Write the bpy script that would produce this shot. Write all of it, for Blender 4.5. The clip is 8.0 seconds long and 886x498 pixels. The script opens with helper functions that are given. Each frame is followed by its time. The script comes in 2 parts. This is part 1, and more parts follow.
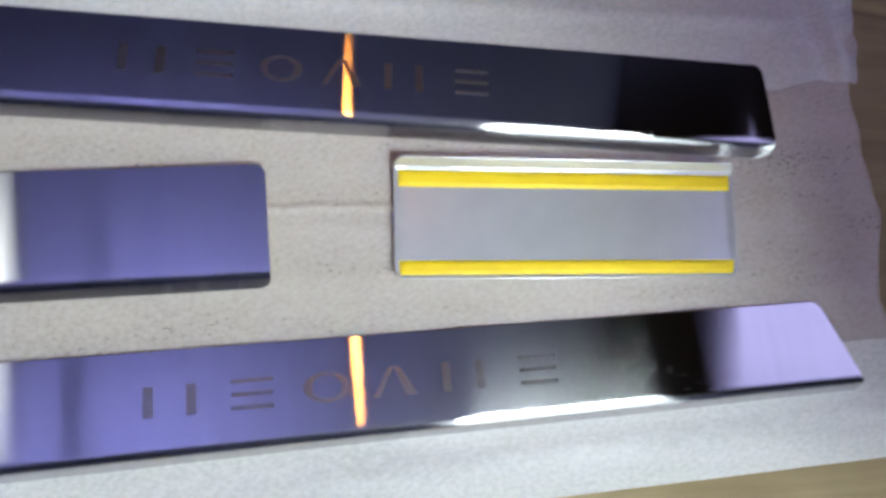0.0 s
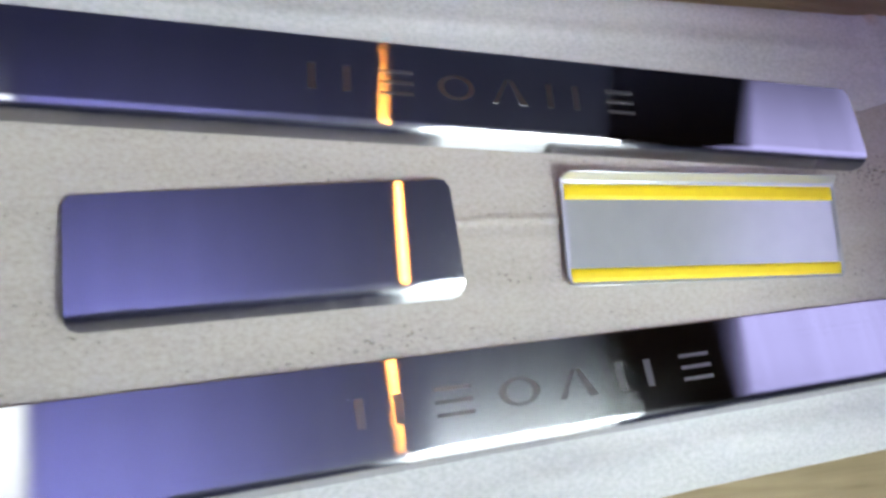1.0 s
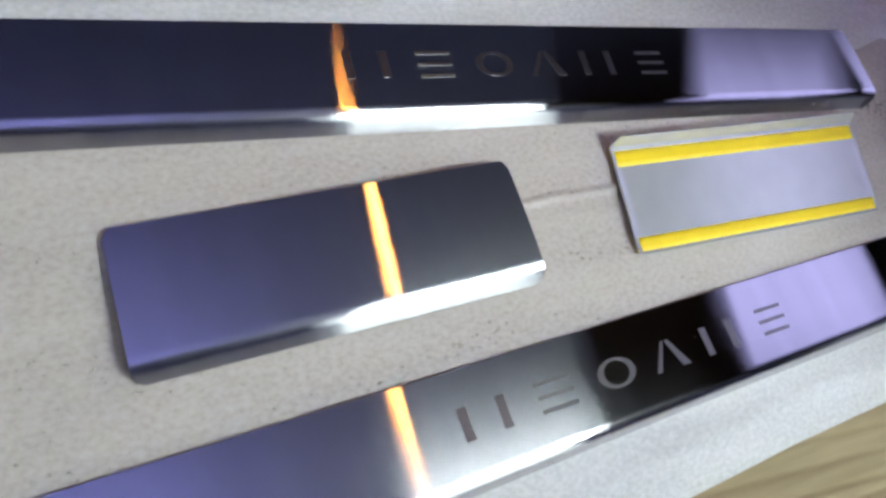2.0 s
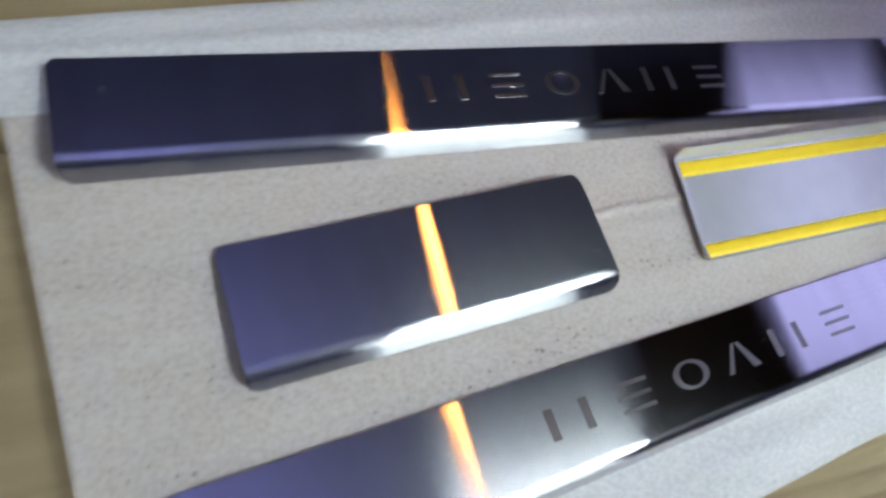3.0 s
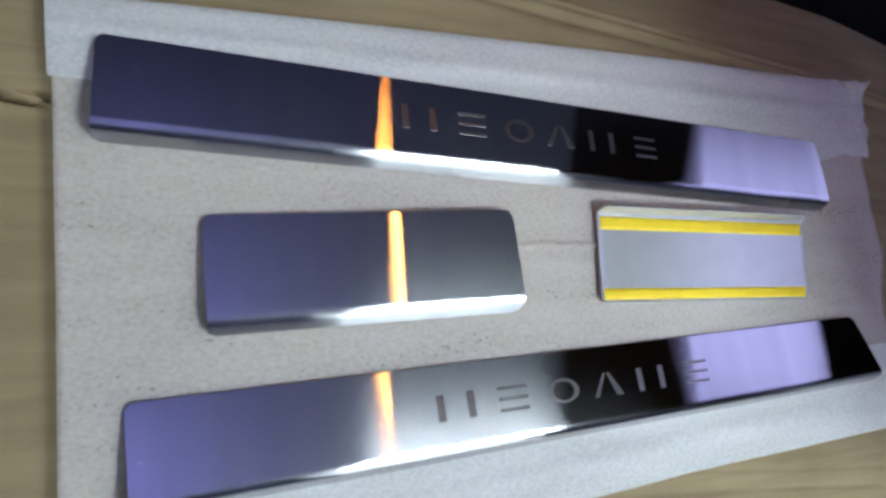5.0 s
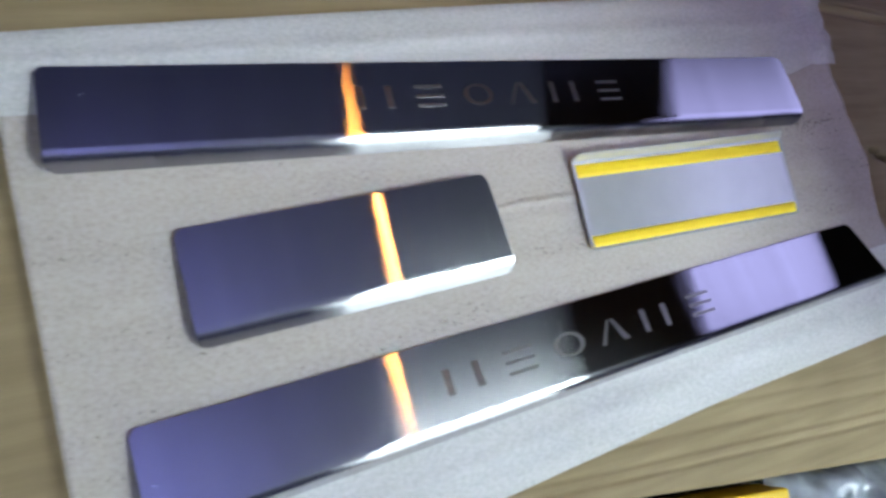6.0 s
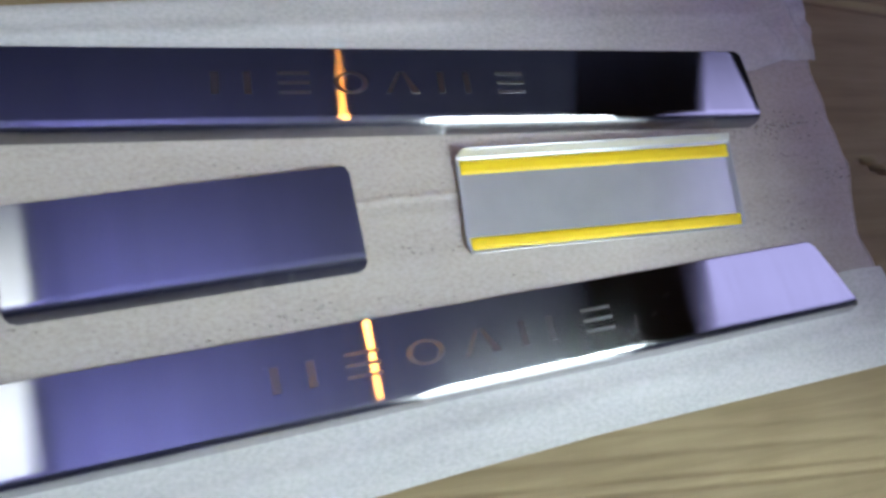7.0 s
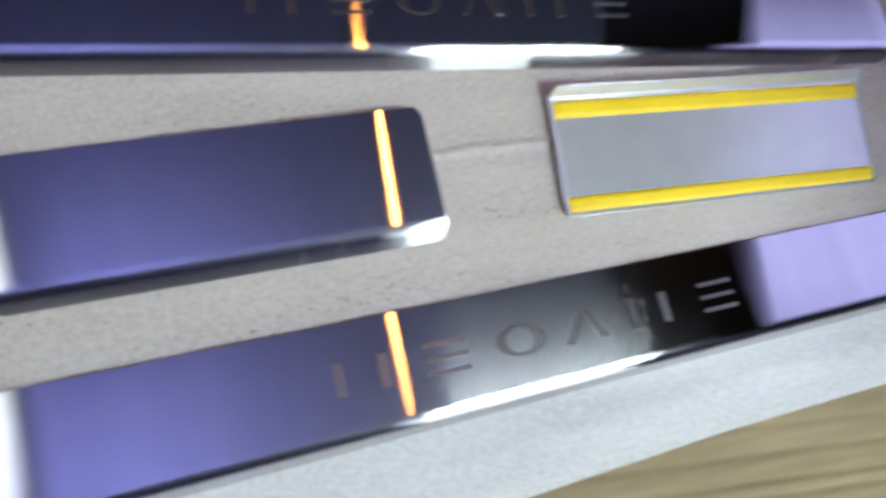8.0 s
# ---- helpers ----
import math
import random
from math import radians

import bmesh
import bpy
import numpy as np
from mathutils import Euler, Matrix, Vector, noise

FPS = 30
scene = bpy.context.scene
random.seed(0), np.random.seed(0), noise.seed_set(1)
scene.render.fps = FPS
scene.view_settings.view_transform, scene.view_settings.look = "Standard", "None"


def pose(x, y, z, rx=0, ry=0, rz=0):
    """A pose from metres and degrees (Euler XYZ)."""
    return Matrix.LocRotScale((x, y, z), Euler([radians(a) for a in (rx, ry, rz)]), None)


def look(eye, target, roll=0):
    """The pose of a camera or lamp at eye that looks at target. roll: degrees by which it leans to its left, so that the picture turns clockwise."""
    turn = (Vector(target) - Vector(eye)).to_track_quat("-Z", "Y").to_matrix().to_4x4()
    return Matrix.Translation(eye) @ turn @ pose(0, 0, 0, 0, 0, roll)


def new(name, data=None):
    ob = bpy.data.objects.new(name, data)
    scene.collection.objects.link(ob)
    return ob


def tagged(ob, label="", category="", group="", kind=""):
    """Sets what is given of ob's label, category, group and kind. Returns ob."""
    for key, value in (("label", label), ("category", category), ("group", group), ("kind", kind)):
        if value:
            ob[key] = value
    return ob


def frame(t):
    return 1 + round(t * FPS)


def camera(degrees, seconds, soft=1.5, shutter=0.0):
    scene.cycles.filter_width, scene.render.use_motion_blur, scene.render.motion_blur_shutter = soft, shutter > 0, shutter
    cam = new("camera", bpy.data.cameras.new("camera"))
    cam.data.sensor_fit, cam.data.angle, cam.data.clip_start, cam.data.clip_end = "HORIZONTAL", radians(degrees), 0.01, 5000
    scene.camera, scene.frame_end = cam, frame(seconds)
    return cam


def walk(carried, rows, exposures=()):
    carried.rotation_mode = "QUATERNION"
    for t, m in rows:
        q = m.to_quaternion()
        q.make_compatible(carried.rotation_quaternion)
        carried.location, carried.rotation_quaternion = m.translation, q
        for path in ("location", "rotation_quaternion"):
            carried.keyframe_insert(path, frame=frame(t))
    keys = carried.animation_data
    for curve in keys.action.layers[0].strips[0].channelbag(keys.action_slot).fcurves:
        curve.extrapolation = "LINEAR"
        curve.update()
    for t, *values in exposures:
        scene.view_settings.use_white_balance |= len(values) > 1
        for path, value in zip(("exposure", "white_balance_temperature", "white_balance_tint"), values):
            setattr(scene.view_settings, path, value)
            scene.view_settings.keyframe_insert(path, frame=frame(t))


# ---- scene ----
cam = camera(60.6, 8.0, soft=3.0, shutter=0.5)
PATH = [
    (0, (0.021, -0.031, 0.347), (0.367, 0.211, -1.608), 54.4),
    (0.5, (-0.055, -0.041, 0.307), (0.523, 0.222, -1.59), 64.4),
    (1, (-0.113, -0.034, 0.331), (0.514, 0.259, -1.546), 62.5),
    (1.5, (-0.127, -0.037, 0.322), (0.532, 0.289, -1.538), 58.3),
    (1.7, (-0.16, -0.032, 0.283), (0.666, 0.274, -1.513), 61.7),
    (2.8, (-0.183, -0.034, 0.275), (0.706, 0.336, -1.478), 51.9),
    (3, (-0.199, -0.032, 0.284), (0.606, 0.34, -1.509), 52.8),
    (3.5, (-0.208, -0.023, 0.364), (0.639, 0.072, -1.446), 81.4),
    (4, (-0.204, -0.013, 0.36), (0.725, 0.222, -1.395), 76.1),
    (4.5, (-0.208, -0.015, 0.362), (0.686, 0.195, -1.415), 76.7),
    (5.8, (-0.213, -0.023, 0.354), (0.635, 0.204, -1.444), 66.9),
    (6, (-0.201, -0.031, 0.357), (0.652, 0.193, -1.438), 64.3),
    (6.5, (-0.138, -0.047, 0.369), (0.632, 0.253, -1.452), 58.0),
    (7, (-0.06, -0.063, 0.379), (0.473, 0.265, -1.521), 51.5),
    (7.5, (-0.048, -0.069, 0.362), (0.475, 0.273, -1.538), 50.4),
    (8, (-0.089, -0.038, 0.293), (0.509, 0.151, -1.606), 64.6),
]
walk(cam, [(t, look(eye, target, roll)) for t, eye, target, roll in PATH],
     [(0.0, 0.17, 6650, 10), (0.5, 0.28, 6650, 10), (1.5, 0.22, 6650, 10), (3.0, 0.04, 6450, 10), (3.5, 0.15, 6400, 10), (4.0, -0.06, 6300, 9), (4.5, -0.02, 6250, 9), (6.0, 0.07, 6300, 9), (6.5, -0.05, 6350, 9), (7.0, 0.02, 6400, 9), (8.0, 0.14, 6450, 10)])

# ---- light ----
world = bpy.data.worlds.new("room_air")
world.use_nodes = True
world.node_tree.nodes["Background"].inputs[0].default_value = (0.55, 0.6, 0.8, 1)
world.node_tree.nodes["Background"].inputs[1].default_value = 0.02
scene.world = world
WINDOW = 2.7      # daylight in the window behind the camera
LED = 3.2         # white panel lamp above the sheet
UPLIGHT = 500.0   # added violet uplight above it, tints the ceiling that the steel mirrors
KEY_LIGHT = 35.0    # added white key light, an unseen panel behind the camera
KEY_LIGHT_UP = 42.0 # added glow on its upper side, greys the mirrored ceiling
WARM = 62.0        # amber strip lamp
VIOLET_PANEL = 1.25      # unseen pale violet panel, mirrored in the plates


# ---- materials ----
def material(name):
    m = bpy.data.materials.new(name)
    m.use_nodes = True
    return m, m.node_tree, m.node_tree.nodes["Principled BSDF"]


def node(tree, kind, **values):
    n = tree.nodes.new(kind)
    for key, value in values.items():
        n.inputs[key].default_value = value
    return n


def coords(tree, scale):
    c = tree.nodes.new("ShaderNodeTexCoord")
    m = node(tree, "ShaderNodeMapping", Scale=scale)
    tree.links.new(c.outputs["Object"], m.inputs[0])
    return m.outputs[0]


def noise_tex(tree, scale, size, detail=4.0):
    n = node(tree, "ShaderNodeTexNoise", Scale=size, Detail=detail)
    tree.links.new(coords(tree, scale), n.inputs["Vector"])
    return n.outputs["Fac"]


def ramp(tree, source, stops):
    r = tree.nodes.new("ShaderNodeValToRGB")
    while len(r.color_ramp.elements) < len(stops):
        r.color_ramp.elements.new(0.5)
    for e, (p, c) in zip(r.color_ramp.elements, stops):
        e.position, e.color = p, (*c, 1)
    tree.links.new(source, r.inputs[0])
    return r.outputs[0]


def bump(tree, source, strength, distance, after=None):
    b = node(tree, "ShaderNodeBump", Strength=strength, Distance=distance)
    tree.links.new(source, b.inputs["Height"])
    if after:
        tree.links.new(after, b.inputs["Normal"])
    return b.outputs[0]


def add(tree, a, b, mix=0.5):
    m = tree.nodes.new("ShaderNodeMix")
    m.inputs[0].default_value = mix
    tree.links.new(a, m.inputs[2])
    tree.links.new(b, m.inputs[3])
    return m.outputs[0]


def brushed_steel():
    """Steel brushed lengthwise: sharp along the plate, smeared into streaks across it."""
    m, t, p = material("brushed_steel")
    t.nodes.remove(p)
    g = node(t, "ShaderNodeBsdfAnisotropic", Roughness=STEEL_ROUGH, Anisotropy=STEEL_GRAIN)
    g.distribution = "BECKMANN"
    line = noise_tex(t, (3, 2600, 2600), 1.0, 3)
    band = noise_tex(t, (70, 3, 3), 1.0, 3)
    t.links.new(ramp(t, add(t, line, band, 0.6), [(0.35, (0.595, 0.59, 0.605)), (0.65, (0.675, 0.67, 0.685))]), g.inputs["Color"])
    v = t.nodes.new("ShaderNodeVectorTransform")
    v.vector_type, v.convert_from, v.convert_to = "VECTOR", "OBJECT", "WORLD"
    v.inputs[0].default_value = (1, 0, 0)
    t.links.new(v.outputs[0], g.inputs["Tangent"])
    t.links.new(g.outputs[0], t.nodes["Material Output"].inputs[0])
    return m


def plain(name, a, b, size, rough, metal=0.0, relief=0.0, relief_size=400.0):
    m, t, p = material(name)
    p.inputs["Roughness"].default_value = rough
    p.inputs["Metallic"].default_value = metal
    t.links.new(ramp(t, noise_tex(t, (1, 1, 1), size), [(0.3, a), (0.7, b)]), p.inputs["Base Color"])
    if relief:
        t.links.new(bump(t, noise_tex(t, (1, 1, 1), relief_size, 2), relief, 0.001), p.inputs["Normal"])
    return m


def glow(name, colour, strength):
    m, t, p = material(name)
    p.inputs["Base Color"].default_value = (0.02, 0.02, 0.02, 1)
    p.inputs["Emission Color"].default_value = (*colour, 1)
    p.inputs["Emission Strength"].default_value = strength
    return m


def foam(name, thin, thick, tone):
    m, t, p = material(name)
    p.inputs["Roughness"].default_value = 0.65
    smear = noise_tex(t, (9, 60, 1), 1.0, 1.5)
    mottle = noise_tex(t, (1, 1.3, 1), 380.0, 3)
    t.links.new(ramp(t, add(t, mottle, smear, 0.4), [(0.30, tuple(0.80 * c for c in tone)), (0.50, tone), (0.70, tuple(min(1.0, 1.18 * c) for c in tone))]), p.inputs["Base Color"])
    t.links.new(bump(t, noise_tex(t, (1, 1, 1), 190.0, 2), 0.035, 0.001), p.inputs["Normal"])
    clear = t.nodes.new("ShaderNodeBsdfTransparent")
    mix = t.nodes.new("ShaderNodeMixShader")
    mix.inputs[0].default_value = (thin + thick) / 2
    t.links.new(clear.outputs[0], mix.inputs[1])
    t.links.new(p.outputs[0], mix.inputs[2])
    t.links.new(mix.outputs[0], t.nodes["Material Output"].inputs[0])
    return m


def cardboard():
    m, t, p = material("corrugated_cardboard")
    p.inputs["Roughness"].default_value = 0.8
    fibre = noise_tex(t, (12, 160, 40), 1.0, 6)
    stain = noise_tex(t, (1, 1, 1), 14.0, 4)
    flute = noise_tex(t, (2, 210, 1), 1.0, 1)
    t.links.new(ramp(t, add(t, fibre, stain, 0.45), [(0.3, (0.200, 0.145, 0.070)), (0.7, (0.330, 0.255, 0.138))]), p.inputs["Base Color"])
    t.links.new(bump(t, add(t, flute, fibre, 0.4), 0.35, 0.0012), p.inputs["Normal"])
    return m


STEEL_ROUGH = 0.155
STEEL_GRAIN = 0.854
BULGE = 0.0012
steel = brushed_steel()
etched = plain("etched_steel", (0.30, 0.288, 0.285), (0.35, 0.336, 0.33), 900, 0.34, 1.0)
inner_steel = plain("satin_inner_steel", (0.60, 0.60, 0.61), (0.65, 0.65, 0.66), 60, 0.26, 0.55, 0.03)
yellow_tape = plain("yellow_tape_liner", (0.90, 0.64, 0.008), (0.94, 0.69, 0.012), 120, 0.5)
foam_sheet = foam("packing_foam", 0.285, 0.36, (0.865, 0.795, 0.755))
doubled_foam = foam("doubled_packing_foam", 0.50, 0.58, (0.80, 0.815, 0.815))
card = cardboard()
card_core = plain("cardboard_cut_edge", (0.30, 0.22, 0.12), (0.42, 0.32, 0.19), 500, 0.9, 0, 0.4)
dark_void = plain("dark_lower_surface", (0.005, 0.006, 0.005), (0.010, 0.011, 0.009), 20, 0.95)
dark_void.node_tree.nodes["Principled BSDF"].inputs["Specular IOR Level"].default_value = 0.08
ceiling_paint = plain("pale_ceiling_paint", (0.42, 0.42, 0.44), (0.47, 0.47, 0.49), 2, 0.9)
wall_paint = plain("grey_wall_paint", (0.25, 0.25, 0.33), (0.30, 0.30, 0.38), 2, 0.9)
dark_wall_paint = plain("dark_wall_paint", (0.045, 0.045, 0.085), (0.06, 0.06, 0.11), 2, 0.9)
black_board = plain("matt_black_board", (0.006, 0.006, 0.006), (0.010, 0.010, 0.010), 5, 0.9)
daylight = glow("window_daylight", (0.84, 0.98, 1.02), WINDOW)
led_white = glow("led_white", (0.92, 1.0, 1.0), LED)
uplight_violet = glow("uplight_violet", (0.34, 0.355, 1.0), UPLIGHT)
key_white = glow("key_white", (0.84, 0.975, 1.01), KEY_LIGHT)
key_upper = glow("key_upper", (0.9, 1.0, 0.96), KEY_LIGHT_UP)
amber = glow("amber_tube", (1.0, 0.36, 0.06), WARM)
violet_panel = glow("violet_panel", (0.54, 0.53, 1.0), VIOLET_PANEL)
grey_plastic = plain("grey_plastic_film", (0.22, 0.24, 0.26), (0.42, 0.45, 0.48), 60, 0.18)
yellow_card = plain("yellow_printed_card", (0.75, 0.46, 0.01), (0.82, 0.54, 0.02), 40, 0.45)


# ---- helpers of this scene ----
def link_mesh(name, bm, mat, parent=None, label="", smooth=True):
    me = bpy.data.meshes.new(name)
    bmesh.ops.recalc_face_normals(bm, faces=bm.faces)
    bm.to_mesh(me)
    bm.free()
    for poly in me.polygons:
        poly.use_smooth = smooth
    me.materials.append(mat)
    ob = new(name, me)
    if parent:
        ob.parent = parent
    if label:
        ob["label"] = label
    return ob


part = link_mesh


def box_bm(bm, x0, x1, y0, y1, z0, z1, bevel=0.0):
    made = bmesh.ops.create_cube(bm, size=1.0, matrix=Matrix.Translation(((x0 + x1) / 2, (y0 + y1) / 2, (z0 + z1) / 2)) @ Matrix.Diagonal((x1 - x0, y1 - y0, z1 - z0, 1)))
    if bevel:
        edges = {e for v in made["verts"] for e in v.link_edges}
        bmesh.ops.bevel(bm, geom=list(edges), offset=bevel, segments=2, affect="EDGES", profile=0.5)
    return bm


def grid_bm(nx, ny, place):
    """A sheet of nx by ny cells; place(a, b) gives a point for a, b from 0 to 1."""
    bm = bmesh.new()
    vs = [[bm.verts.new(place(i / nx, j / ny)) for j in range(ny + 1)] for i in range(nx + 1)]
    for i in range(nx):
        for j in range(ny):
            bm.faces.new((vs[i][j], vs[i + 1][j], vs[i + 1][j + 1], vs[i][j + 1]))
    return bm


def along(points, x):
    """A height over x along a polyline."""
    if x <= points[0][0]:
        (xa, ya), (xb, yb) = points[0], points[1]
    else:
        for (xa, ya), (xb, yb) in zip(points, points[1:]):
            if x <= xb:
                break
    return ya + (yb - ya) * (x - xa) / (xb - xa)


def thicken(ob, thickness, offset=-1.0):
    s = ob.modifiers.new("thickness", "SOLIDIFY")
    s.thickness, s.offset = thickness, offset
    return ob


# ---- room shell ----
ROOM = (-1.6, 2.4, -1.7, 1.25, -0.78, 1.75)      # west, east, south, north, floor, ceiling
W, E_, S, N, FLOOR, CEIL = ROOM


def slab(name, label, mat, *size):
    return tagged(link_mesh(name, box_bm(bmesh.new(), *size), mat, smooth=False), label, name.split("_")[0], kind="structure")


slab("floor", "dark floor far below the cardboard", dark_void, W, E_, S, N, FLOOR - 0.1, FLOOR)
slab("ceiling", "pale painted ceiling tinted by an added violet uplight", ceiling_paint, W - 0.1, E_ + 0.1, S - 0.1, N + 0.1, CEIL, CEIL + 0.1)
slab("trim", "narrow ceiling trim", ceiling_paint, -0.43, -0.39, S, N, CEIL - 0.02, CEIL - 0.002)
slab("wall_west", "plain grey painted wall", wall_paint, W - 0.1, W, S, N, FLOOR, CEIL)
slab("wall_east", "plain grey painted wall", wall_paint, E_, E_ + 0.1, S, N, FLOOR, CEIL)
# Unseen north and south walls get dark paint to deepen the plates' reflections.
slab("wall_north", "unseen wall kept dark blue-grey to darken reflections in the steel", dark_wall_paint, W - 0.1, E_ + 0.1, N, N + 0.1, FLOOR, CEIL)
WX0, WX1, WZ0, WZ1 = 0.50, 1.2, 0.1, 1.5
south = new("wall_south")
tagged(south, "unseen wall kept dark blue-grey to darken reflections, with a bright window", "wall", kind="structure")
for x0, x1, z0, z1 in ((W - 0.1, WX0, FLOOR, CEIL), (WX1, E_ + 0.1, FLOOR, CEIL), (WX0, WX1, FLOOR, WZ0), (WX0, WX1, WZ1, CEIL)):
    part("wall_panel", box_bm(bmesh.new(), x0, x1, S - 0.1, S, z0, z1), dark_wall_paint, south, smooth=False)
window = tagged(new("window_1"), "bright white daylit window", "window", kind="structure")
part("pane", box_bm(bmesh.new(), WX0, WX1, S - 0.06, S - 0.05, WZ0, WZ1), daylight, window, smooth=False)

# table on which the cardboard lies
table = new("work_table")
tagged(table, "dark work table under the cardboard", "table")
part("tabletop", box_bm(bmesh.new(), -0.9, 0.75, -0.45, 0.7, -0.075, -0.045, 0.003), dark_void, table, smooth=False)
for x in (-0.85, 0.7):
    for y in (-0.4, 0.65):
        part("leg", box_bm(bmesh.new(), x - 0.03, x + 0.03, y - 0.03, y + 0.03, FLOOR, -0.075), dark_void, table, smooth=False)

# lamps and violet panel that the plates mirror, with added lights
led = tagged(new("panel_lamp"), "white LED panel lamp above the packing sheet", "lamp")
led.location = (-0.321, 0.065, 0.375)
part("housing", box_bm(bmesh.new(), -0.07, 0.07, -0.07, 0.07, 0.002, 0.02, 0.003), wall_paint, led, smooth=False)
part("diffuser", box_bm(bmesh.new(), -0.065, 0.065, -0.065, 0.065, -0.004, 0.002, 0.0015), led_white, led, "glowing white diffuser", False)
# Made-up violet uplight on an arm, only to colour the mirrored ceiling.
part("upper_housing", box_bm(bmesh.new(), -0.124, -0.084, -0.20, 0.08, 0.825, 0.843, 0.003), wall_paint, led, smooth=False)
part("added_uplight", box_bm(bmesh.new(), -0.115, -0.093, -0.19, 0.07, 0.844, 0.848), uplight_violet, led, "added violet uplight that tints the ceiling", False)
part("stem", box_bm(bmesh.new(), -0.020, -0.008, -0.004, 0.004, 0.02, CEIL - 0.375), wall_paint, led, smooth=False)
part("arm", box_bm(bmesh.new(), -0.124, -0.008, -0.003, 0.003, 0.812, 0.825), wall_paint, led, smooth=False)

# Unseen key light, made up to light the foam and put glare on the steel.
key_light = tagged(new("added_key_light"), "unseen square white panel added as key light", "lamp")
key_light.location = (0.70, -0.73, 1.32)
part("housing", box_bm(bmesh.new(), -0.28, 0.28, -0.28, 0.28, 0.002, 0.03, 0.004), wall_paint, key_light, smooth=False)
part("diffuser", box_bm(bmesh.new(), -0.27, 0.27, -0.27, 0.27, -0.004, 0.002), key_white, key_light, "glowing white diffuser", False)
part("added_uplight", box_bm(bmesh.new(), 0.04, 0.26, 0.06, 0.26, 0.031, 0.035), key_upper, key_light, "added white uplight that greys the ceiling", False)
part("stem", box_bm(bmesh.new(), -0.008, 0.008, -0.19, -0.174, 0.03, CEIL - 1.32), wall_paint, key_light, smooth=False)

strip = tagged(new("strip_lamp"), "short amber glowing tube lamp on two cords", "lamp")
STRIP_A, STRIP_B = Vector((0.0525, 0.09, 0.332)), Vector((0.0540, 0.22, 0.332))
strip.matrix_basis = Matrix.Translation((STRIP_A + STRIP_B) / 2) @ (STRIP_B - STRIP_A).to_track_quat("Y", "Z").to_matrix().to_4x4()
HALF = (STRIP_B - STRIP_A).length / 2


def rod(name, a, b, radius, mat, parent, label="", segments=16):
    bm = bmesh.new()
    a, b = Vector(a), Vector(b)
    turn = (b - a).to_track_quat("Z", "Y").to_matrix().to_4x4()
    bmesh.ops.create_cone(bm, cap_ends=True, segments=segments, radius1=radius, radius2=radius, depth=(b - a).length, matrix=Matrix.Translation((a + b) / 2) @ turn)
    return part(name, bm, mat, parent, label)


rod("tube", (0, -HALF, 0), (0, HALF, 0), 0.0018, amber, strip, "amber glowing tube")
for side in (-1, 1):
    rod("end_cap", (0, side * HALF, 0), (0, side * (HALF + 0.012), 0), 0.006, black_board, strip)
    rod("cord", (0, side * (HALF + 0.006), 0.004), (0, side * (HALF + 0.006), CEIL - 0.35), 0.0012, black_board, strip, segments=8)

# Stand-in for the violet rectangle and dark band mirrored in the steel.
display = tagged(new("display"), "unseen pale violet glowing panel between black boards, mirrored in the plates", "display")


display.matrix_basis = pose(0.369, 0.0, 0.28, 0, 0, -16.9)


def sloped(name, x0, z0, x1, z1, y0, y1, mat, label=""):
    bm = grid_bm(1, 1, lambda a, b: (x0 + (x1 - x0) * a, y0 + (y1 - y0) * b, z0 + (z1 - z0) * a))
    return thicken(part(name, bm, mat, display, label, False), 0.006, 0)


sloped("upper_board", -0.095, 0.125, 0.0, 0.0, -0.12, 0.55, black_board, "matt black board mirrored as a dark band")
sloped("lit_panel", 0.0, 0.0, 0.161, -0.03, -0.05, 0.33, violet_panel, "pale violet glowing panel")
# Boards reach to y = -0.20 to shade the right end of the sheet.
sloped("lower_board", 0.161, -0.03, 0.36, -0.06, -0.20, 0.55, black_board)
sloped("side_board", 0.0, 0.0, 0.161, -0.03, -0.20, -0.05, black_board)
sloped("side_board", 0.0, 0.0, 0.161, -0.03, 0.33, 0.55, black_board)
part("post", box_bm(bmesh.new(), 0.31, 0.35, 0.36, 0.40, -0.325, -0.055, 0.003), black_board, display, smooth=False)

# ---- cardboard ----
NEAR_EDGE = [(-0.60, -0.043), (-0.243, -0.0965), (-0.07, -0.1235), (0.142, -0.157), (0.70, -0.241)]
FAR_EDGE = [(-0.60, 0.29), (0.26, 0.222), (0.70, 0.18)]
CREASES = [(0.1755, 0.0030, -0.0016), (0.1825, 0.0025, -0.0014), (0.016, 0.0040, -0.0004), (-0.004, 0.0040, -0.0003), (-0.0205, 0.0040, -0.0004),
           (-0.1215, 0.0022, -0.0013), (-0.109, 0.002, -0.0006), (-0.096, 0.002, -0.0004), (-0.1285, 0.0016, -0.0010), (0.062, 0.0040, -0.0003)]


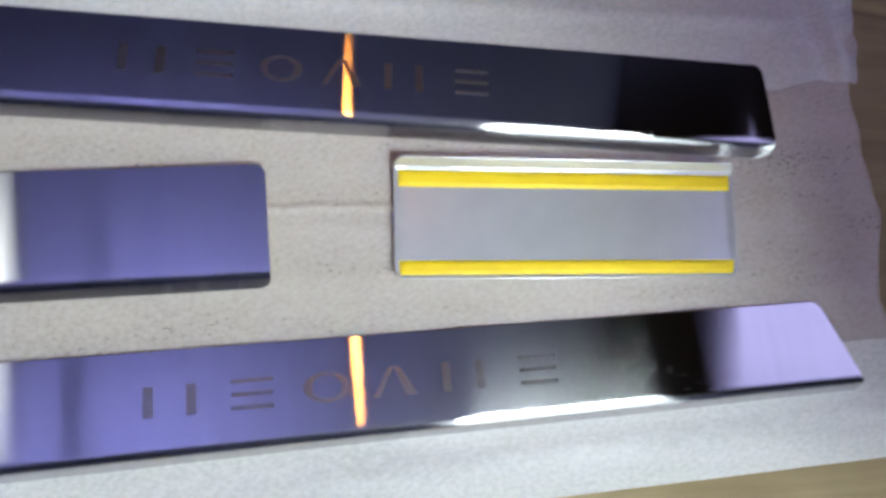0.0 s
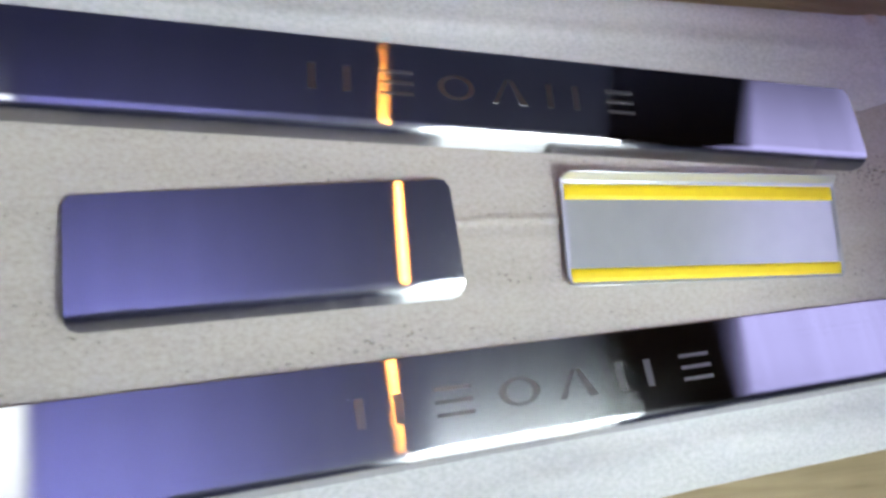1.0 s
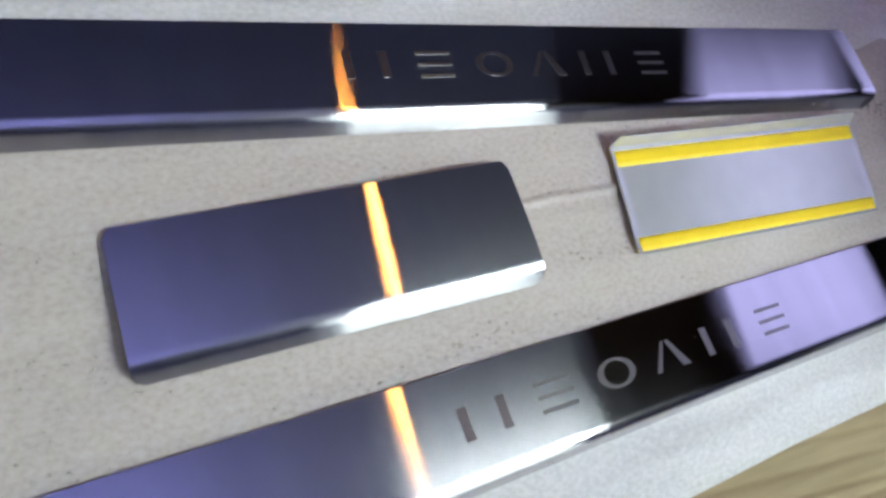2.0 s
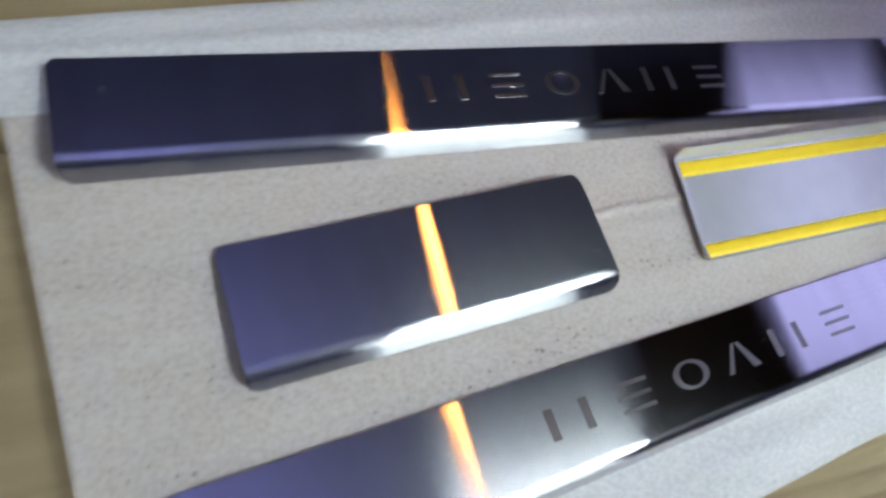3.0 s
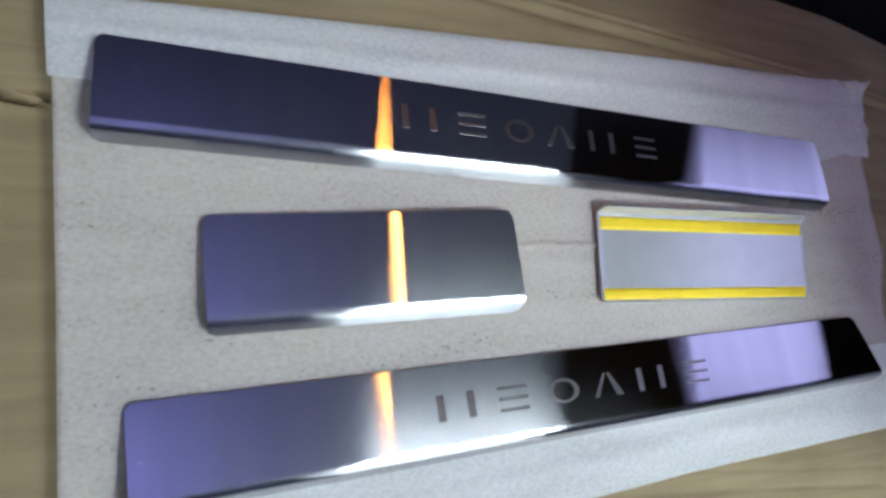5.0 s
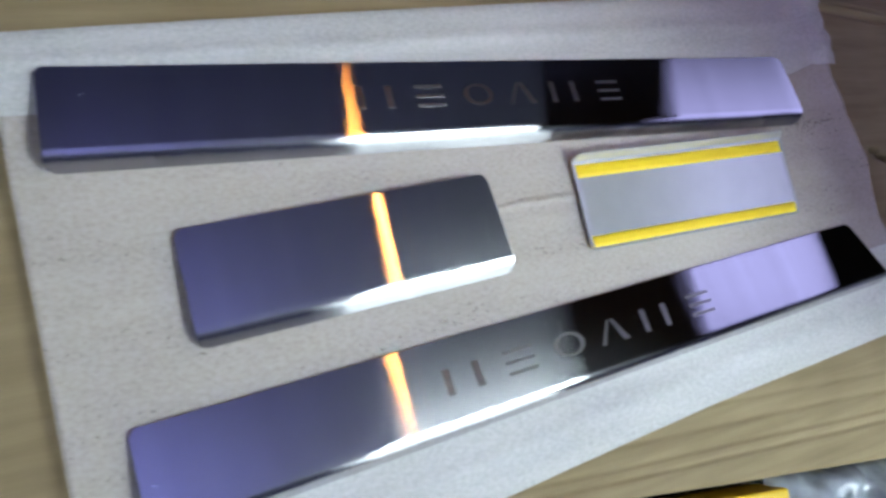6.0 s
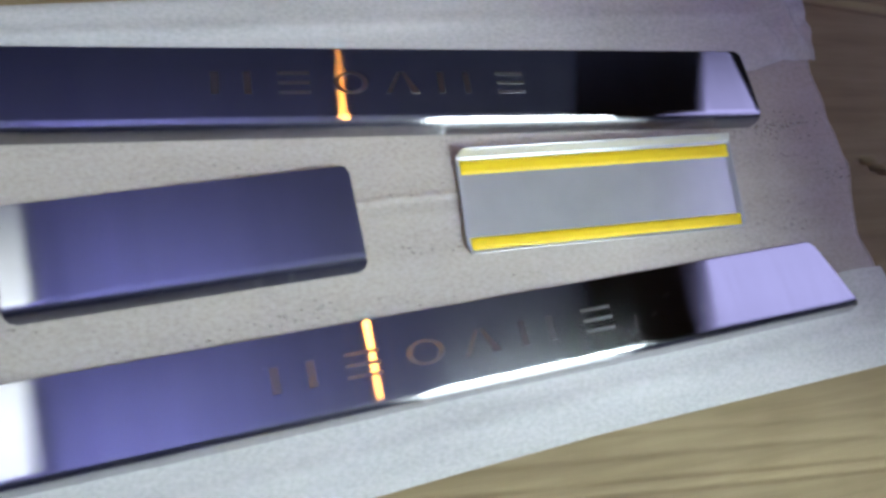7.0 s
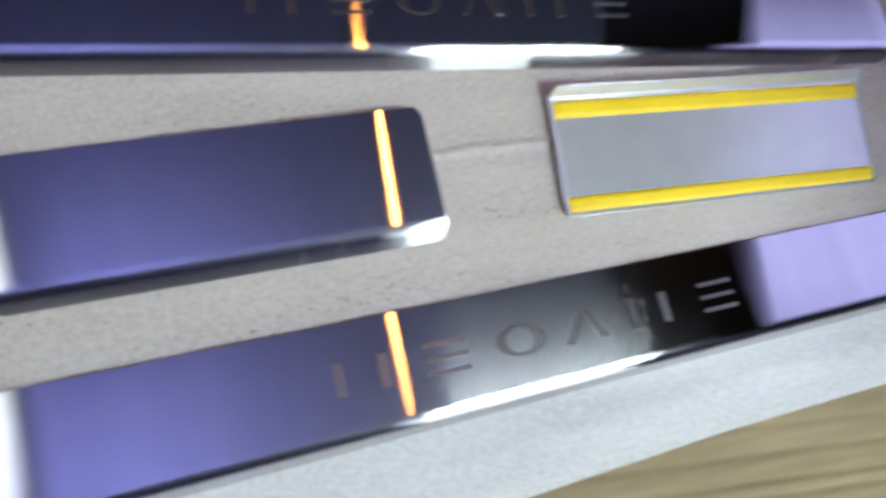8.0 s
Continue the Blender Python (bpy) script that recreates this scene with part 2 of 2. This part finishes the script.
def card_height(x, y):
    line = y + 0.088 * x            # distance across the creases
    z = -0.0078
    for at, width, depth in CREASES:
        wob = 0.0012 * noise.noise((x * 9, at * 50, 2))
        d = (line - at - 0.0017 - wob) / width
        z += 1.5 * depth * math.exp(-d * d)
    z += 0.0009 * noise.noise((x * 7, y * 30, 5)) + 0.0004 * noise.noise((x * 20, y * 90, 9))
    fall = max(0.0, x - 0.307) if y > -0.05 else max(0.0, x - 0.307) * max(0.0, 1 + (y + 0.05) / 0.05)
    z -= 0.12 * min(fall, 0.10)
    z -= 0.25 * max(0.0, line - 0.187)
    z += 0.0028 / (1 + math.exp(-(line - 0.1795) / 0.0006)) - 0.0022 / (1 + math.exp(-(line - 0.1870) / 0.0006))
    z -= 0.0016 / (1 + math.exp((line + 0.1225 + 0.002 * noise.noise((x * 6, 1, 3))) / 0.0006))
    if x < -0.215:
        gap = 0.0007 + 0.010 * max(0.0, -0.222 - x)
        z -= 0.030 * math.exp(-((y - 0.0925 - 0.005 * noise.noise((x * 90, 2, 2)) - 0.06 * (x + 0.232) * -1) / gap) ** 2)
    if 0.338 < x < 0.386:
        z -= 0.022 * math.exp(-((y - 0.034 + 0.56 * (x - 0.345) - 0.004 * noise.noise((x * 90, 4, 1))) / 0.0016) ** 2)
    edge = y - along(NEAR_EDGE, x)
    z -= 0.004 * math.exp(-max(edge, 0) / 0.004)
    return z


def card_place(a, b):
    x = -0.60 + 1.30 * a
    y0, y1 = along(NEAR_EDGE, x), along(FAR_EDGE, x)
    y = y0 + (y1 - y0) * b
    return (x, y, card_height(x, y))


board = tagged(thicken(link_mesh("cardboard", grid_bm(200, 420, card_place), card), 0.004), "creased tan corrugated cardboard under the packing foam", "cardboard")
bm = grid_bm(60, 6, lambda a, b: (-0.60 + 1.30 * a, along(NEAR_EDGE, -0.60 + 1.30 * a) + 0.002 + 0.006 * b, -0.0125 - 0.033 * b))
side = thicken(part("folded_side", bm, card, board), 0.003)

# ---- packing foam ----
LEFT = [(-0.145, -0.2165), (-0.084, -0.2195), (0.0, -0.2215), (0.101, -0.225), (0.16, -0.229)]
RIGHT = [(-0.10, 0.318), (-0.034, 0.318), (-0.014, 0.311), (0.010, 0.313), (0.032, 0.316), (0.062, 0.3085), (0.10, 0.304), (0.16, 0.306)]
SHEET_NEAR = [(-0.23, -0.136), (-0.103, -0.1235), (-0.035, -0.1185), (0.046, -0.111), (0.122, -0.1045), (0.31, -0.0935), (0.36, -0.091)]
SHEET_FAR = [(-0.24, 0.139), (-0.164, 0.143), (-0.052, 0.1475), (0.103, 0.153), (0.271, 0.156), (0.32, 0.157)]
FLAP_NEAR_TOP = [(-0.23, -0.0855), (-0.197, -0.083), (0.301, -0.0345), (0.36, -0.034)]
FLAP_FAR_LOW = [(-0.24, 0.1015), (0.22, 0.095), (0.262, 0.0955), (0.285, 0.102), (0.32, 0.0985)]


def foam_wave(x, y, seed):
    return 0.0005 * noise.noise((x * 40, y * 40, seed)) + 0.0006 * noise.noise((x * 8, y * 30, seed + 4))


def base_place(a, b):
    y = -0.14 + 0.30 * b
    x0, x1 = along(LEFT, y), along(RIGHT, y) + 0.0015 * noise.noise((3, y * 60, 1))
    x = x0 + (x1 - x0) * a
    y = min(max(y, along(SHEET_NEAR, x) + 0.0015), along(SHEET_FAR, x) - 0.0015)
    fold = 0.0018 * math.exp(-((y - 0.0305 - 0.03 * x - 0.0012 * noise.noise((x * 60, 3, 3))) / 0.0013) ** 2) + 0.0006 * math.exp(-((y - 0.022) / 0.004) ** 2) if -0.01 < x < 0.07 else 0.0
    open_part = max(0.0, 1 - abs(y - 0.03) / 0.055)
    slack = open_part * min(max(0.0, x - 0.235) / 0.03, 1.0) * 0.0022 * noise.noise((x * 45 + y * 22, y * 38 - x * 30, 7))
    under = max(along(FLAP_NEAR_TOP, x) - y, y - along(FLAP_FAR_LOW, x))
    low = 0.0016 * min(max(under / 0.006, 0.0), 1.0)
    return (x, y, -0.0009 - low + fold + max(slack, -0.0008) + foam_wave(x, y, 1))


base = tagged(thicken(link_mesh("packing_foam_sheet", grid_bm(180, 240, base_place), foam_sheet), 0.0004), "thin translucent white packing foam sheet on cardboard", "packing sheet")


def near_flap_place(a, b):
    x0, x1 = -0.2215 + 0.003 * (1 - b), 0.345 - 0.024 * b
    x = x0 + (x1 - x0) * a
    y0, y1 = along(SHEET_NEAR, x), along(FLAP_NEAR_TOP, x)
    y = y0 + (y1 - y0) * b
    ridge = 0.0012 * math.exp(-((b - 0.42) / 0.10) ** 2) + 0.0008 * noise.noise((x * 5, b * 5, 8))
    return (x, y, 0.0003 + ridge + foam_wave(x, y, 21) - 0.001 * math.exp(-b / 0.06))


def far_flap_place(a, b):
    x0, x1 = -0.2270 - 0.002 * b, 0.3065 + 0.004 * b
    x = x0 + (x1 - x0) * a
    y0, y1 = along(FLAP_FAR_LOW, x), along(SHEET_FAR, x)
    y = y0 + (y1 - y0) * b
    curl = max(0.0, x - 0.258) / 0.05
    wrinkle = 0.009 * curl * (0.35 + noise.noise((x * 95 + y * 30, y * 34 - x * 20, 12))) + 0.003 * curl * abs(noise.noise((x * 190, y * 60, 4)))
    ridge = 0.0012 * math.exp(-((b - 0.62) / 0.09) ** 2)
    return (x, y, 0.0003 + ridge + max(0.0, wrinkle) + foam_wave(x, y, 31) - 0.001 * math.exp(-(1 - b) / 0.06))


part("folded_flap", grid_bm(150, 24, near_flap_place), doubled_foam, base, "doubled whiter folded border")
part("folded_flap", grid_bm(260, 50, far_flap_place), doubled_foam, base, "doubled whiter folded border with a wrinkled corner")


# ---- sill plates ----
def stations(length):
    ends = [0.0, 0.0006, 0.0014, 0.0024, 0.0036, 0.005, 0.007, 0.009, 0.012]
    middle = [0.012 + (length - 0.024) * i / 24 for i in range(1, 24)]
    return ends + middle + [length - e for e in reversed(ends)]


def plate_profile(width, far_z, fold_z, out, foot):
    """Points across the plate, from the far lip over the top to the foot of the flange: distance from the far edge and height."""
    slope = (fold_z - far_z) / width
    pts = [(0.0, far_z), (0.0005, far_z + slope * 0.0005)]
    r = 0.0040
    pts += [(width * f, far_z + slope * width * f) for f in (0.08, 0.2, 0.35, 0.5, 0.65, 0.8, 0.9)]
    pts += [(width - r, fold_z - slope * r)]
    a0, a1 = math.atan(slope), -math.atan2(fold_z - foot, out)
    x, z = pts[-1]
    for k in range(7):
        a = a0 + (a1 - a0) * (k + 0.5) / 7
        x, z = x + math.cos(a) * r / 4.2, z + math.sin(a) * r / 4.2
        pts.append((x, z))
    x1 = width + out
    for f in (0.3, 0.65, 1.0):
        pts.append((x + (x1 - x) * f, z + (foot - z) * f))
    return pts


def sill_plate(fl, fr, nr, nl, lift=0.0, far_z=0.0010, fold_z=0.008, out=0.0053, foot=-0.0002, bulge=BULGE, curl=0.0):
    """A bent steel plate; the four corners of its top in plan: far left, far right, near right, near left."""
    cx, cy = (fl[0] + fr[0] + nr[0] + nl[0]) / 4, (fl[1] + fr[1] + nr[1] + nl[1]) / 4
    turn = math.atan2(nr[1] - nl[1] + fr[1] - fl[1], nr[0] - nl[0] + fr[0] - fl[0])
    back = Matrix.Rotation(-turn, 3, "Z")
    fl, fr, nr, nl = [back @ Vector((p[0] - cx, p[1] - cy, 0)) for p in (fl, fr, nr, nl)]
    length = ((fr - fl).length + (nr - nl).length) / 2
    width = ((fl - nl).length + (fr - nr).length) / 2
    profile, us = plate_profile(width, far_z, fold_z, out, foot), stations(length)
    bm = bmesh.new()
    rows = []
    last = profile[-1][0]
    for d, z in profile:
        f = d / width
        row = []
        inset = 0.0
        for corner, near in ((d, 0.004), (last - d, 0.0045)):
            if corner < near:
                inset += near - math.sqrt(max(near ** 2 - (near - corner) ** 2, 0))
        for u in us:
            s = inset + u * (length - 2 * inset) / length
            g = s / length
            a, b = fl.lerp(fr, g), nl.lerp(nr, g)
            p = a.lerp(b, f) if f <= 1 else b + (b - a).normalized() * (d - width)
            bend = -bulge * f * (1 - f) if f < 1 else 0.0
            bend -= curl * max(0.0, 1 - min(s, length - s) / 0.012) ** 2
            row.append(bm.verts.new((p.x, p.y, z - bend + lift * g)))
        rows.append(row)
    for r0, r1 in zip(rows, rows[1:]):
        for i in range(len(us) - 1):
            bm.faces.new((r0[i], r1[i], r1[i + 1], r0[i + 1]))
    for e in bm.edges:
        e.smooth = not e.is_boundary
    thing = new("door_sill_plate")
    thing.matrix_basis = pose(cx, cy, 0, 0, 0, math.degrees(turn))
    body = thicken(part("plate", bm, steel, thing), 0.0007)
    return thing, (fl, fr, nr, nl, far_z, fold_z, bulge)


def mark_outlines(kind):
    """Plain shapes in a unit box, for one etched sign: closed outlines of four corners each."""
    if kind == "uprights":
        return [[(0, 0), (0.19, 0), (0.19, 1), (0, 1)], [(0.81, 0), (1, 0), (1, 1), (0.81, 1)]]
    if kind == "levels":
        return [[(0, h), (1, h), (1, h + 0.13), (0, h + 0.13)] for h in (0.0, 0.435, 0.87)]
    if kind == "slants":
        return [[(0, 0), (0.15, 0), (0.49, 1), (0.40, 1)], [(0.76, 0), (1, 0), (0.62, 1), (0.51, 1)]]
    turn = [2 * math.pi * k / 20 for k in range(21)]
    ring = [(math.cos(a), math.sin(a)) for a in turn]
    return [[(0.5 + 0.5 * c0, 0.5 + 0.5 * s0), (0.5 + 0.5 * c1, 0.5 + 0.5 * s1), (0.5 + 0.33 * c1, 0.5 + 0.40 * s1), (0.5 + 0.33 * c0, 0.5 + 0.40 * s0)]
            for (c0, s0), (c1, s1) in zip(ring, ring[1:])]


def etched_marks(thing, shape, start, end, height, spans):
    """Plain shapes in place of the etched maker's word: one mark for each character."""
    turn = thing.matrix_basis.inverted()
    a, b = turn @ Vector((*start, 0)), turn @ Vector((*end, 0))
    fl, fr, nr, nl, far_z, fold_z, bulge = shape
    way = (b - a).normalized()
    up = Vector((-way.y, way.x, 0))
    total = (b - a).length
    for kind, s0, s1 in spans:
        outlines = mark_outlines(kind)
        for group in ([outlines] if kind == "ring" else [[o] for o in outlines]):
            bm = bmesh.new()
            for outline in group:
                top, low = [], []
                for s, h in outline:
                    p = a + way * (total * (s0 + (s1 - s0) * s)) + up * (height * h)
                    to_far = abs((fr - fl).normalized().cross(p - fl).z)
                    to_near = abs((nr - nl).normalized().cross(p - nl).z)
                    f = to_far / (to_far + to_near)
                    z = far_z + (fold_z - far_z) * f + bulge * f * (1 - f)
                    top.append(bm.verts.new((p.x, p.y, z + 0.00012)))
                    low.append(bm.verts.new((p.x, p.y, z - 0.0003)))
                bm.faces.new(top)
                for k in range(4):
                    if kind != "ring" or k % 2 == 0:
                        bm.faces.new((top[k], low[k], low[(k + 1) % 4], top[(k + 1) % 4]))
            bmesh.ops.remove_doubles(bm, verts=bm.verts, dist=0.00002)
            part("etched_ring" if kind == "ring" else "etched_bar", bm, etched, thing, "matt etched plain mark", False)


CHARS = [("uprights", 0.0, 0.118), ("levels", 0.198, 0.295), ("ring", 0.366, 0.478), ("slants", 0.530, 0.642), ("uprights", 0.705, 0.812), ("levels", 0.905, 1.0)]
far_plate, shape = sill_plate((-0.208, 0.123), (0.252, 0.108), (0.253, 0.064), (-0.210, 0.079), bulge=0.0012, curl=0.0006)
tagged(far_plate, "long brushed steel door sill plate with plain etched marks", "sill plate", "long sill plates")
etched_marks(far_plate, shape, (-0.063, 0.0910), (0.105, 0.0850), 0.0130, CHARS)
near_plate, shape = sill_plate((-0.195, -0.041), (0.274, -0.015), (0.292, -0.055), (-0.193, -0.0855))
tagged(near_plate, "long brushed steel door sill plate with plain etched marks", "sill plate", "long sill plates")
etched_marks(near_plate, shape, (-0.048, -0.0605), (0.134, -0.0505), 0.0130, CHARS)
short_plate, shape = sill_plate((-0.163, 0.042), (0.001, 0.050), (0.004, -0.0005), (-0.161, -0.0085), lift=0.0034, fold_z=0.0063)
tagged(short_plate, "short plain brushed steel door sill plate lying on foam", "sill plate", "short sill plates")


def turned_plate():
    """The second short plate, lying face down with its flange and tape upwards."""
    thing = tagged(new("door_sill_plate"), "short steel door sill plate face down showing yellow adhesive tapes", "sill plate", "short sill plates")
    thing.location = (0.145, 0.024, 0)
    length, near, far = 0.1715, -0.0265, 0.0275
    prof = [(near, 0.0034), (near + 0.0004, 0.0022), (near + 0.0012, 0.0016)]
    prof += [(near + (far - near) * f, 0.0016) for f in (0.1, 0.3, 0.5, 0.7, 0.9)]
    prof += [(far - 0.0012, 0.0016), (far - 0.0002, 0.0022), (far + 0.0005, 0.0034), (far + 0.0017, 0.0056), (far + 0.0027, 0.0074), (far + 0.0030, 0.0080)]
    us = stations(length)
    bm = bmesh.new()
    rows = []
    for y, z in prof:
        inset = 0.0
        for corner, r in ((y - near, 0.004), (prof[-1][0] - y, 0.0045)):
            if corner < r:
                inset += r - math.sqrt(max(r * r - (r - corner) ** 2, 0))
        rows.append([bm.verts.new((-length / 2 + inset + u * (length - 2 * inset) / length, y,
                                   z + 0.0009 * max(0.0, 1 - min(u, length - u) / 0.005) ** 2)) for u in us])
    for r0, r1 in zip(rows, rows[1:]):
        for i in range(len(us) - 1):
            bm.faces.new((r0[i], r0[i + 1], r1[i + 1], r1[i]))
    body = thicken(part("plate", bm, inner_steel, thing, "satin grey unbrushed underside"), 0.0007)
    for y0, y1 in ((-0.0243, -0.0178), (0.0170, 0.0247)):
        def tape_place(a, b, y0=y0, y1=y1):
            x = -0.0848 + 0.1692 * a
            return (x, y0 + (y1 - y0) * b + 0.00006 * noise.noise((x * 30, b, y0)), 0.0026)
        thicken(part("adhesive_tape", grid_bm(40, 3, tape_place), yellow_tape, thing, "yellow tape liner strip"), 0.0009)
    return thing


turned_plate()

# ---- things at the front edge of the cardboard ----
yellow = tagged(new("yellow_box"), "yellow card box beside the cardboard edge", "box")
yellow.matrix_basis = pose(0.045, -0.176, -0.045, 0, 0, -8.9)
part("box", box_bm(bmesh.new(), -0.125, 0.128, -0.030, 0.026, 0, 0.031, 0.002), yellow_card, yellow, smooth=False)
bag = tagged(new("plastic_bag"), "crumpled grey translucent plastic bag", "bag")
bag.matrix_basis = pose(0.245, -0.206, -0.045, 0, 0, -8.9)


def bag_place(a, b):
    x, y = -0.065 + 0.14 * a, -0.03 + 0.06 * b
    hump = (math.sin(math.pi * a) * math.sin(math.pi * b)) ** 0.4
    return (x, y, 0.001 + 0.027 * hump * (1 + 0.5 * noise.noise((x * 60, y * 60, 2))) + 0.004 * hump * abs(noise.noise((x * 150, y * 150, 7))))


part("film", grid_bm(50, 30, bag_place), grey_plastic, bag)


# ---- dust on the near plate ----
def dust(seed, places, count, spread, size):
    rng = random.Random(seed)
    bm = bmesh.new()
    for i in range(count):
        cx, cy, cz = places[i % len(places)]
        x, y = cx + rng.gauss(0, spread), cy + rng.gauss(0, spread * 0.5)
        r, a = size * rng.uniform(0.5, 1.3), rng.uniform(0, 3)
        z = cz + 0.0005 + (cy - y) * 0.125
        ring = [bm.verts.new((x + r * math.cos(a + k * 1.257) * (1.6 if k % 2 else 0.8), y + r * math.sin(a + k * 1.257), z)) for k in range(5)]
        top = bm.verts.new((x, y, z + r * 0.7))
        for k in range(5):
            bm.faces.new((ring[k], ring[(k + 1) % 5], top))
    return tagged(link_mesh("dust", bm, plain("pale_dust", (0.7, 0.7, 0.72), (0.85, 0.85, 0.85), 300, 0.9)), "pale dust specks scattered on the steel plate", "dust", kind="stuff")


dust(3, [(0.168, -0.0400, 0.0060), (0.185, -0.0560, 0.0076), (0.190, -0.0480, 0.0067), (0.20, -0.0490, 0.0068)], 12, 0.007, 0.0002)
dust(5, [(-0.190, 0.1085, 0.0037), (-0.128, 0.0360, 0.0030), (-0.189, -0.0660, 0.0058), (-0.050, -0.0475, 0.0036), (0.075, -0.0440, 0.0041)], 8, 0.0012, 0.00022)
